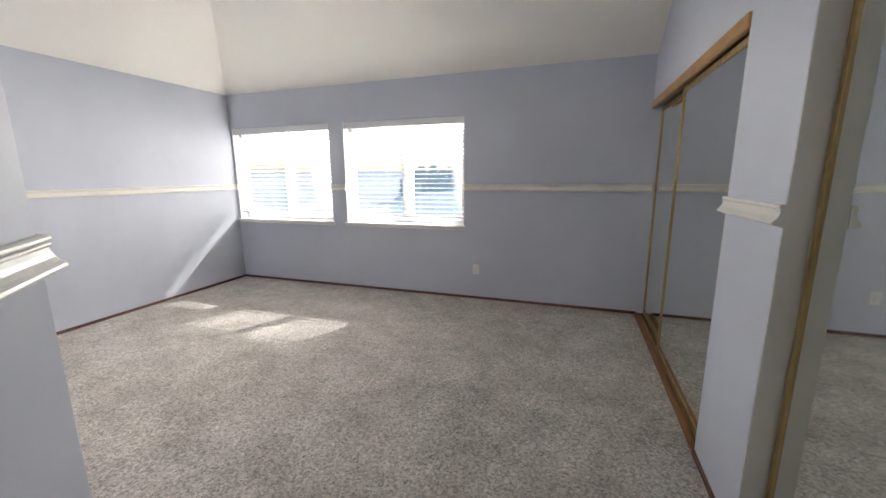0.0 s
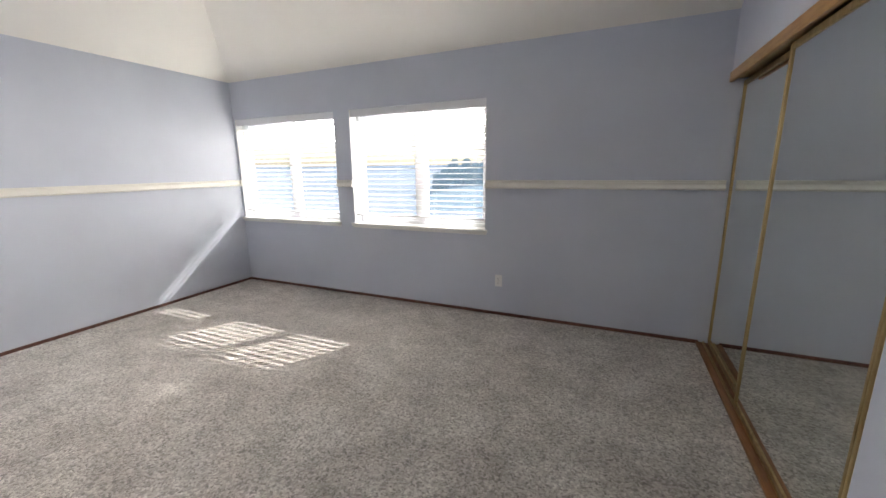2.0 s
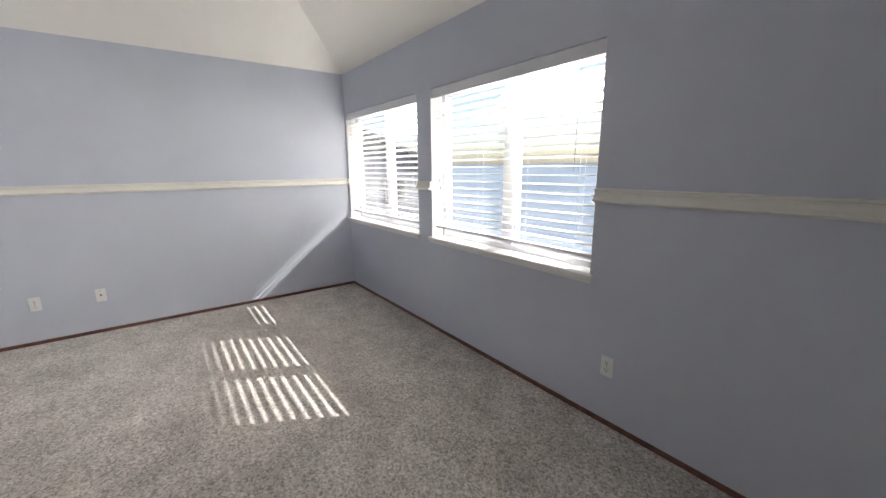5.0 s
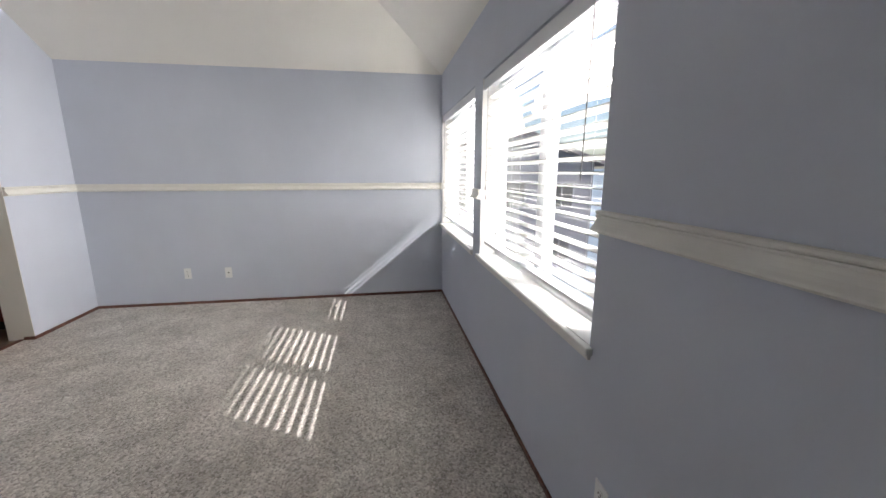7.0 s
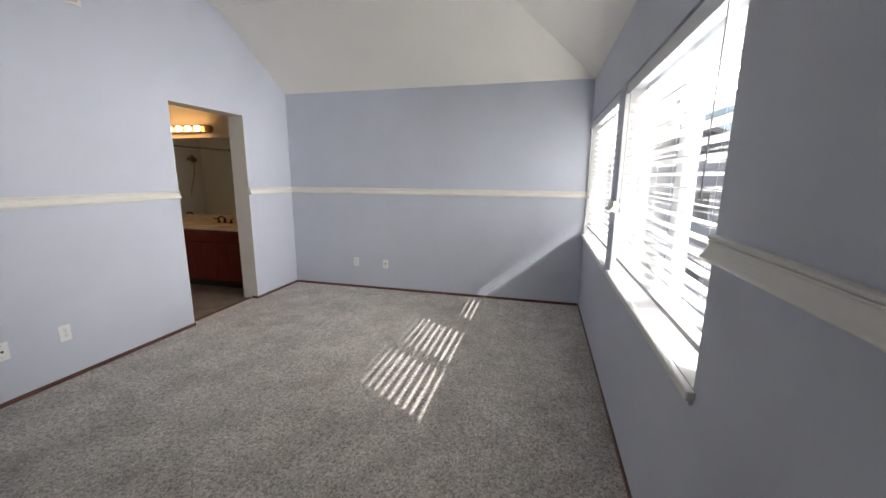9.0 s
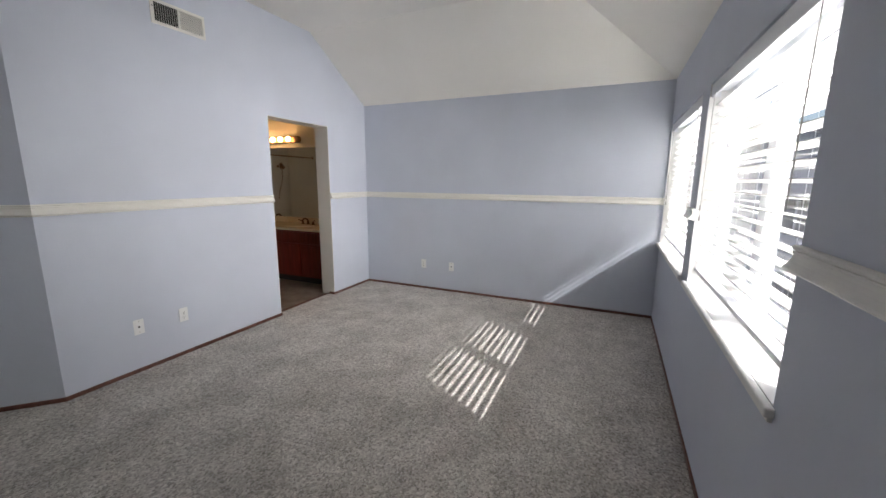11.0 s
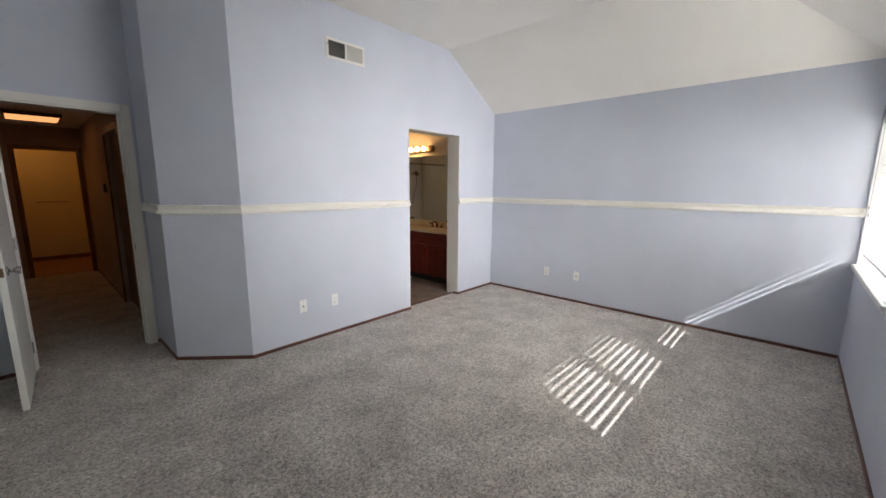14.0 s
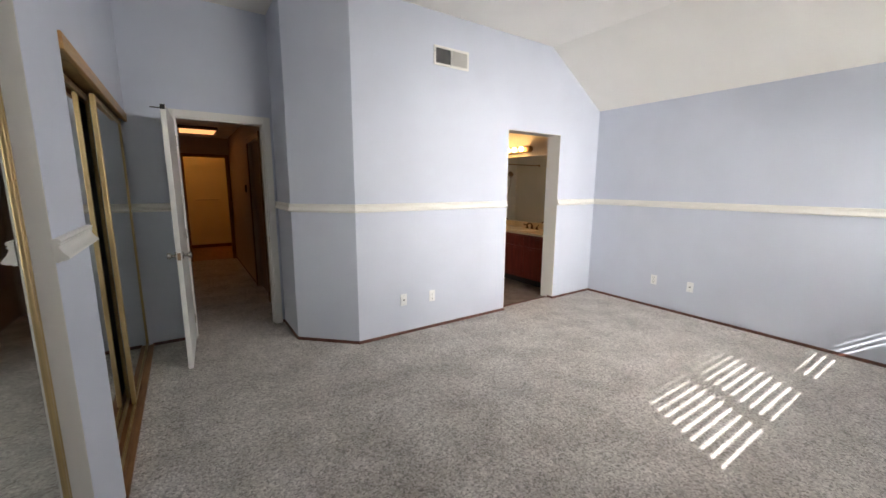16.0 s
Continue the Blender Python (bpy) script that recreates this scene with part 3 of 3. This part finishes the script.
# ---------- hallway ----------
HALL = paint("hall_paint", (0.46, 0.36, 0.27), 0.6)
HX0, HX1, HY, HZ = 3.90, 4.98, -5.40, 2.34
structure("hall_wall_a", wall_mesh("y", HX0 - 0.12, HX0, HY, ENTRY_Y - 0.12, -0.06, 2.7, [(-2.80, -1.90, -0.06, 2.03)]), HALL, "beige painted hallway wall with a door")
structure("hall_wall_b", wall_mesh("y", HX1, HX1 + 0.12, HY, ENTRY_Y - 0.12, -0.06, 2.7), HALL, "beige painted hallway wall")
structure("hall_wall_end", wall_mesh("x", HY - 0.12, HY, 3.2, 5.6, -0.06, 2.7, [(3.965, 4.65, -0.06, 1.98)]), HALL, "beige painted hallway end wall with a doorway")
structure("hall_ceiling", box((3.2, -7.4, HZ), (5.6, ENTRY_Y - 0.121, HZ + 0.08)), CEIL, "plain white hallway ceiling")
WARMW = paint("end_room_paint", (0.72, 0.62, 0.45), 0.6)
structure("end_room_wall_a", wall_mesh("x", -7.32, -7.2, 3.2, 5.6, -0.06, 2.7), WARMW, "warm cream painted room wall")
structure("end_room_wall_b", wall_mesh("y", 3.28, 3.4, -7.2, HY - 0.12, -0.06, 2.7), WARMW, "warm cream painted room wall")
structure("end_room_wall_c", wall_mesh("y", 5.4, 5.52, -7.2, HY - 0.12, -0.06, 2.7), WARMW, "warm cream painted room wall")
WFLOOR = wood("orange_wood_floor", (0.24, 0.10, 0.03), (0.42, 0.20, 0.07), 2.5, (8, 1, 1), 0.35)
structure("end_room_floor", box((3.4, -7.2, 0.001), (5.4, HY - 0.06, 0.008)), WFLOOR, "orange-brown wooden floor")
structure("end_room_baseboard", box((3.4, -7.2, 0.008), (5.4, -7.186, 0.085), 0.003), BASE, "dark red-brown baseboard")
DKTRIM = wood("brown_door_trim", (0.16, 0.075, 0.03), (0.26, 0.13, 0.055), 5, (6, 6, 1), 0.4)
structure("hall_end_casing", casing(3.965, 4.65, 1.98, HY, 1, w=0.055), DKTRIM, "brown stained wooden door casing")
bm = bmesh.new()
add_box(bm, (HX0, -2.865, 0), (HX0 + .016, -2.795, 2.095), 0.004)
add_box(bm, (HX0, -1.905, 0), (HX0 + .016, -1.835, 2.095), 0.004)
add_box(bm, (HX0, -2.795, 2.025), (HX0 + .016, -1.905, 2.095), 0.004)
structure("hall_side_casing", bm, DKTRIM, "brown stained wooden door casing")
d2 = thing("door_2", (HX0 - 0.06, -2.35, 0), "brown wooden hallway door, closed", "", kind="structure")
part("leaf", box((-0.02, -0.45, 0.01), (0.015, 0.45, 2.03), 0.003), DKTRIM, d2, "flat brown wooden door leaf")
part("door_knob", cyl((0.015, 0.38, 0.93), (0.06, 0.38, 0.93), 0.02, 0.026, 20), BRONZE, d2, "aged brass knob")
structure("hall_baseboard", sweep([(HX0, -2.87), (HX0, HY), (3.93, HY)][:2], STRIP), BASE, "thin dark brown base strip")
th = thing("thermostat", (HX0, -3.24, 1.41), "small dark wall thermostat in the hallway", "thermostat")
part("housing", box((0, -0.04, -0.055), (0.022, 0.04, 0.055), 0.004), DARKMETAL, th)
part("dial", cyl((0.022, 0, 0), (0.028, 0, 0), 0.02, seg=20), CHROME, th, "pale round dial")
tb = thing("towel_bar", (4.25, -7.2, 1.12), "metal towel bar on the far room's wall", "towel bar")
part("bar", cyl((-0.22, 0.06, 0), (0.22, 0.06, 0), 0.008, seg=12), CHROME, tb)
for x in (-0.22, 0.22):
    part("bracket", cyl((x, 0, 0), (x, 0.066, 0), 0.012, 0.01, 12), CHROME, tb)
cl = thing("ceiling_light", (4.43, -4.08, HZ), "lit rectangular hallway ceiling light with a warm diffuser", "ceiling light")
bm = bmesh.new()
for lo, hi in (((-.26, -.3, -.05), (-.235, .3, 0)), ((.235, -.3, -.05), (.26, .3, 0)), ((-.235, -.3, -.05), (.235, -.275, 0)), ((-.235, .275, -.05), (.235, .3, 0))):
    add_box(bm, lo, hi, 0.003)
part("frame", bm, DKTRIM, cl, "brown wooden frame")
part("diffuser", box((-.235, -.275, -.056), (.235, .275, -.03)), PANEL, cl, "glowing frosted diffuser")
gl = thing("globe_light", (4.55, -6.4, HZ), "lit globe ceiling light in the far room", "ceiling light")
part("canopy", cyl((0, 0, -0.03), (0, 0, 0), 0.07, 0.06, 24), BRASS, gl)
bm = bmesh.new()
bmesh.ops.create_uvsphere(bm, u_segments=24, v_segments=12, radius=0.09, matrix=Matrix.Translation((0, 0, -0.115)))
part("globe", bm, emit("lit_globe_glass", (1.0, 0.45, 0.10), 4.0), gl, "glowing warm glass globe", True)

# ---------- bathroom ----------
BWALL = paint("bath_paint", (0.78, 0.76, 0.71), 0.5)
structure("bath_wall_east", wall_mesh("y", 2.9, 3.0, -4.4, -0.2, -0.06, 2.7), BWALL, "cream painted bathroom wall")
structure("bath_wall_south", wall_mesh("x", -4.55, -4.4, 0.0, 3.0, -0.06, 2.7), BWALL, "cream painted bathroom wall")
structure("bath_ceiling", box((0.0, -4.4, 2.44), (2.9, -0.2, 2.5)), CEIL, "white bathroom ceiling")
structure("bath_wall_lining", box((0.0, -4.4, 0.0), (0.006, -0.2, 2.44)), BWALL, "cream painted bathroom wall")
CHERRY = wood("red_cherry_cabinet", (0.12, 0.014, 0.010), (0.21, 0.030, 0.020), 3, (8, 8, 1), 0.35)
COUNTER, _nt, _b = material("cream_cultured_marble", 0.2)
_n = noise_node(_nt, 5, 6)
_nt.links.new(ramp(_nt, _n.outputs[0], [(0.3, (0.62, 0.54, 0.38)), (0.7, (0.76, 0.69, 0.54))]), _b.inputs["Base Color"])


def vanity():
    v = thing("vanity_cabinet", (0.006, -1.45, -0.003), "dark red cherry wooden bathroom vanity cabinet", "cabinet")
    x1, y0, y1 = 0.53, -0.95, 1.245
    part("body", box((0, y0, 0.1), (x1, y1, 0.762)), CHERRY, v)
    part("toe_kick", box((0, y0 + .002, 0), (x1 - 0.07, y1 - .002, 0.1)), SLOT, v, "dark recessed toe kick")
    n = 4
    w = (y1 - y0) / n
    for i in range(n):
        a, b = y0 + i * w + 0.012, y0 + (i + 1) * w - 0.012
        for z0, z1, nm in ((0.60, 0.74, "drawer_front"), (0.13, 0.58, "cabinet_door")):
            bm = bmesh.new()
            add_box(bm, (x1, a, z0), (x1 + 0.018, b, z1), 0.004)
            add_box(bm, (x1 + 0.018, a + .05, z0 + .035), (x1 + 0.022, b - .05, z1 - .035), 0.003)
            part(nm, bm, CHERRY, v, "red cherry panelled front")
    return v


vanity()
ct = thing("countertop", (0.006, -1.45, 0.759), "cream cultured marble vanity top with a basin", "countertop")
bm = bmesh.new()
add_box(bm, (0, -0.96, 0), (0.565, 1.248, 0.035), 0.006)
part("slab", bm, COUNTER, ct)
part("backsplash", box((0, -0.96, 0.036), (0.02, 1.248, 0.12), 0.004), COUNTER, ct)
for yb in (0.45, -0.45):
    bm = bmesh.new()
    bmesh.ops.create_uvsphere(bm, u_segments=32, v_segments=8, radius=1, matrix=Matrix.Translation((0.30, yb, 0.034)) @ Matrix.Diagonal((0.19, 0.24, 0.012, 1)))
    part("basin_rim", bm, COUNTER, ct, "raised oval basin rim", True)


def faucet(y):
    f = thing("faucet", (0.12, y, 0.794), "dark bronze two-handle faucet on the cream vanity top", "faucet", "faucets")
    bm = bmesh.new()
    add_cyl(bm, (0, 0, 0), (0, 0, 0.012), 0.030, 0.027, 20)
    add_cyl(bm, (0, 0, 0.012), (0, 0, 0.065), 0.021, 0.015)
    pts = [(k * 0.024, 0, 0.062 + 0.034 * math.sin(k * 0.62)) for k in range(6)]
    for a, b in zip(pts, pts[1:]):
        add_cyl(bm, a, b, 0.0135, 0.012)
    part("spout", bm, FAUCET, f, smooth=True)
    for s in (-1, 1):
        bm = bmesh.new()
        add_cyl(bm, (0, s * 0.10, 0), (0, s * 0.10, 0.010), 0.028, 0.025, 20)
        add_cyl(bm, (0, s * 0.10, 0.010), (0, s * 0.10, 0.042), 0.019, 0.014)
        add_cyl(bm, (-0.006, s * 0.10, 0.044), (0.03, s * 0.160, 0.068), 0.011, 0.007)
        part("handle", bm, FAUCET, f, smooth=True)


faucet(-1.0)
faucet(-1.9)
bmir = thing("bathroom_mirror", (0.007, -1.45, 0.885), "large frameless bathroom mirror over the vanity", "mirror")
part("glass", box((0, -0.95, 0), (0.006, 1.24, 1.06)), MIRROR, bmir)

lb = thing("vanity_light", (0.007, -1.66, 2.06), "brass vanity light bar with lit round globe bulbs", "wall light")
part("bar", box((0, -0.53, -0.05), (0.045, 0.47, 0.05), 0.012), BRONZE, lb, "polished brass bar")
for i in range(6):
    y = 0.337 - i * 0.155
    part("socket", cyl((0.045, y, 0), (0.06, y, 0), 0.022, 0.02, 20), BRONZE, lb)
    bm = bmesh.new()
    bmesh.ops.create_uvsphere(bm, u_segments=20, v_segments=10, radius=0.040, matrix=Matrix.Translation((0.093, y, 0)))
    part("bulb", bm, BULB, lb, "lit round globe bulb", True)
part("end_cap", cyl((0.0, 0.455, 0), (0.07, 0.455, 0), 0.050, 0.046, 28), BRONZE, lb, "round dark brass end cap")

TUB, _, _ = material("tub_enamel", 0.15, 0, (0.75, 0.74, 0.70))
tub = thing("bathtub", (1.45, -4.0, -0.003), "white enamel built-in bathtub", "bathtub")
bm = bmesh.new()
add_box(bm, (-1.44, -0.39, 0), (1.44, 0.38, 0.42), 0.02)
part("apron", bm, TUB, tub)
sr = thing("shower_rod", (1.45, -3.6, 1.98), "straight metal shower curtain rod", "shower rod")
part("rod", cyl((-1.43, 0, 0), (1.44, 0, 0), 0.0125, seg=14), BRONZE, sr)
for x in (-1.437, 1.44):
    part("flange", cyl((x - .006, 0, 0), (x + .006, 0, 0), 0.03, seg=20), BRONZE, sr)
sh = thing("hand_shower", (2.55, -4.4, 1.78), "hand shower on a wall arm with a hanging hose", "shower head")
bm = bmesh.new()
add_cyl(bm, (0, 0, 0), (0, 0.02, 0), 0.03)
add_cyl(bm, (0, 0.02, 0), (-0.05, 0.16, 0.05), 0.01)
part("arm", bm, BRONZE, sh)
part("head", cyl((-0.05, 0.16, 0.06), (-0.10, 0.26, -0.03), 0.025, 0.06, 24), BRONZE, sh)
bm = bmesh.new()
pts = [(-0.04 + 0.10 * math.sin(k * .45) * .5, 0.15 - k * .006, 0.03 - k * 0.075) for k in range(12)]
for a, b in zip(pts, pts[1:]):
    add_cyl(bm, a, b, 0.008, seg=8)
part("hose", bm, BRONZE, sh, "flexible metal hose", True)

# ---------- outdoors ----------
def land_material(name, a, b_, scale, rough=0.9, haze_glow=0.0):
    """Land colour, with an optional bluish glow put into the surface for distant haze."""
    m, nt, b = material(name, rough)
    b.inputs["Specular IOR Level"].default_value = 0.0
    n = noise_node(nt, scale, 6, 0.6)
    nt.links.new(ramp(nt, n.outputs[0], [(0.35, a), (0.65, b_)]), b.inputs["Base Color"])
    # distance haze painted as a bluish emission of the surface itself
    if haze_glow:
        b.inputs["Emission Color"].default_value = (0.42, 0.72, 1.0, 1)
        b.inputs["Emission Strength"].default_value = haze_glow
    return m


GROUND_Z = -3.3
# bluish distance haze is mixed into the valley's base colours
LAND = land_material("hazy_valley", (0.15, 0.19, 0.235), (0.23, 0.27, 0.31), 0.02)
bm = bmesh.new()
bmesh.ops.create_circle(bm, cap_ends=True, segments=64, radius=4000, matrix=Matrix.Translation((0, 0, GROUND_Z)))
tagged(obj("ground", bm, LAND), "valley floor reaching the horizon, bluish haze put into its colour", kind="structure")


def ridge(name, az0, az1, dist, base_h, amp, mat, seed, label):
    rng = random.Random(seed)
    ph = [rng.uniform(0, 6.28) for _ in range(6)]
    bm = bmesh.new()
    prev = None
    n = 90
    for i in range(n + 1):
        a = radians(az0 + (az1 - az0) * i / n)
        u = i / n
        h = base_h * (math.sin(math.pi * min(1, max(0, u))) ** 0.5) + amp * sum(math.sin((k + 1) * 3.1 * u * 2 + ph[k]) / (k + 1) for k in range(6)) * 0.35
        h = max(0.5, h)
        ring = []
        for r, f in ((0.5, 0.0), (0.93, 0.62), (1.0, 1.0), (1.1, 0.0)):
            ring.append(bm.verts.new((math.sin(a) * dist * r, math.cos(a) * dist * r, GROUND_Z + h * f - (0.5 if f == 0 else 0))))
        if prev:
            for p, q, s, t in zip(prev, prev[1:], ring, ring[1:]):
                bm.faces.new((p, q, t, s))
        prev = ring
    return tagged(obj(name, bm, mat, smooth=True), label, kind="structure")


# the ridge's pale blue is distance haze painted as base colour
FAR = land_material("far_hills_hazed", (0.13, 0.17, 0.22), (0.16, 0.20, 0.25), 0.004)
# slope colours lifted towards haze blue, plus the bluish emission
MIDH = land_material("near_hills_haze_glow", (0.11, 0.15, 0.175), (0.16, 0.20, 0.22), 0.05, haze_glow=0.07)
ridge("backdrop_hills", -100, 30, 2500, 26, 10, FAR, 5, "distant ridge with pale blue haze put into its colour")
ridge("backdrop_slope", -22.8, 20, 70, 4.8, 0.35, MIDH, 8, "dark wooded slope with a bluish haze glow in its surface")

# leaf colours paled by haze, and the leaves glow bluish too
LEAF = land_material("tree_foliage_haze_glow", (0.10, 0.14, 0.15), (0.16, 0.21, 0.215), 3, haze_glow=0.07)
BARK, _, _ = material("bark", 0.9, 0, (0.10, 0.075, 0.055))


def tree(at, h, seed):
    rng = random.Random(seed)
    t = thing("tree", at, "bushy dark green tree on the wooded slope, bluish haze glow in its leaves", "tree", "trees on the slope")
    bm = bmesh.new()
    add_cyl(bm, (0, 0, -0.5), (0, 0, h * .5), h * .035, h * .02, 8)
    for k in range(5):
        a = rng.uniform(0, 6.28)
        add_cyl(bm, (0, 0, h * (.3 + .05 * k)), (math.cos(a) * h * .2, math.sin(a) * h * .2, h * (.55 + .06 * k)), h * .014, h * .005, 6)
    part("trunk", bm, BARK, t)
    verts, faces = [], []
    for k in range(12):
        a, q = rng.uniform(0, 6.28), rng.uniform(.12, .85)
        r = rng.uniform(0, .38) * h * (1.1 - q)
        c = Vector((math.cos(a) * r, math.sin(a) * r, h * q))
        R = h * rng.uniform(.15, .25) * (1.25 - .6 * q)
        for _ in range(90):
            d = Vector((rng.gauss(0, 1), rng.gauss(0, 1), rng.gauss(0, .8))).normalized() * R * rng.uniform(.7, 1.05)
            p = c + d
            u = Vector((rng.gauss(0, 1), rng.gauss(0, 1), rng.gauss(0, 1))).normalized()
            w = u.orthogonal().normalized()
            s = h * .04
            i = len(verts)
            verts += [p - u * s, p + w * s * .6, p + u * s, p - w * s * .6]
            faces.append((i, i + 1, i + 2, i + 3))
    me = bpy.data.meshes.new("crown")
    me.from_pydata(verts, [], faces)
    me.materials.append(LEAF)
    c = new("crown", me)
    c.parent = t
    return t


_r = random.Random(11)
for k in range(30):
    az = radians(-21.3 + (k // 2) * 1.0 + _r.uniform(-.4, .4))
    near = k % 2
    d = 64.5 if near else 68.5
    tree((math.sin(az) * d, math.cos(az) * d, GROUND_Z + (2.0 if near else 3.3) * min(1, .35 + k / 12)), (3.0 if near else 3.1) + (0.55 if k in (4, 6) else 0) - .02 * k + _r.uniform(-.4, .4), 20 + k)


HTRIM, _, _ = material("neighbour_trim", 0.6, 0, (0.22, 0.22, 0.24))
HWALL = paint("neighbour_siding", (0.11, 0.11, 0.13), 0.7)
HROOF = land_material("neighbour_roof", (0.06, 0.055, 0.06), (0.10, 0.09, 0.095), 2.0)


def house():
    h = thing("neighbour_house", (-12, 8.6, GROUND_Z), "dark grey two-storey neighbouring house with white window frames", "house")
    W, D, E, P = 4.0, 9.0, 5.1, 6.5
    bm = bmesh.new()
    pr = [(-W, 0), (W, 0), (W, E), (0, P), (-W, E)]
    f = [bm.verts.new((0, y, z)) for y, z in pr]
    b = [bm.verts.new((-D, y, z)) for y, z in pr]
    bm.faces.new(f)
    bm.faces.new(b[::-1])
    for i in range(5):
        bm.faces.new((f[i], f[(i + 1) % 5], b[(i + 1) % 5], b[i]))
    part("wall", bm, HWALL, h)
    s = (P - E) / W
    for sg in (-1, 1):
        bm = bmesh.new()
        o = 0.45
        q = [(0, P + .03), (sg * (W + o), E - o * s + .03), (sg * (W + o), E - o * s + .2), (0, P + .22)]
        f = [bm.verts.new((0.4, y, z)) for y, z in q]
        b = [bm.verts.new((-D - .4, y, z)) for y, z in q]
        bm.faces.new(f)
        bm.faces.new(b[::-1])
        for i in range(4):
            bm.faces.new((f[i], f[(i + 1) % 4], b[(i + 1) % 4], b[i]))
        part("roof", bm, HROOF, h, "dark shingle roof slope")
    for y in (-2.3, 0.2, 2.5):
        for z in (1.2, 3.7):
            bm = bmesh.new()
            for lo, hi in (((-.0, y - .6, z - .6), (.05, y - .52, z + .6)), ((0, y + .52, z - .6), (.05, y + .6, z + .6)), ((0, y - .52, z - .6), (.05, y + .52, z - .52)), ((0, y - .52, z + .52), (.05, y + .52, z + .6)), ((0, y - .03, z - .52), (.045, y + .03, z + .52))):
                add_box(bm, lo, hi)
            w = part("window", bm, HTRIM, h, "white framed house window")
            part("pane", box((0.005, y - .52, z - .52), (.02, y + .52, z + .52)), SLOT, w, "dark glass pane")
    return h


house()
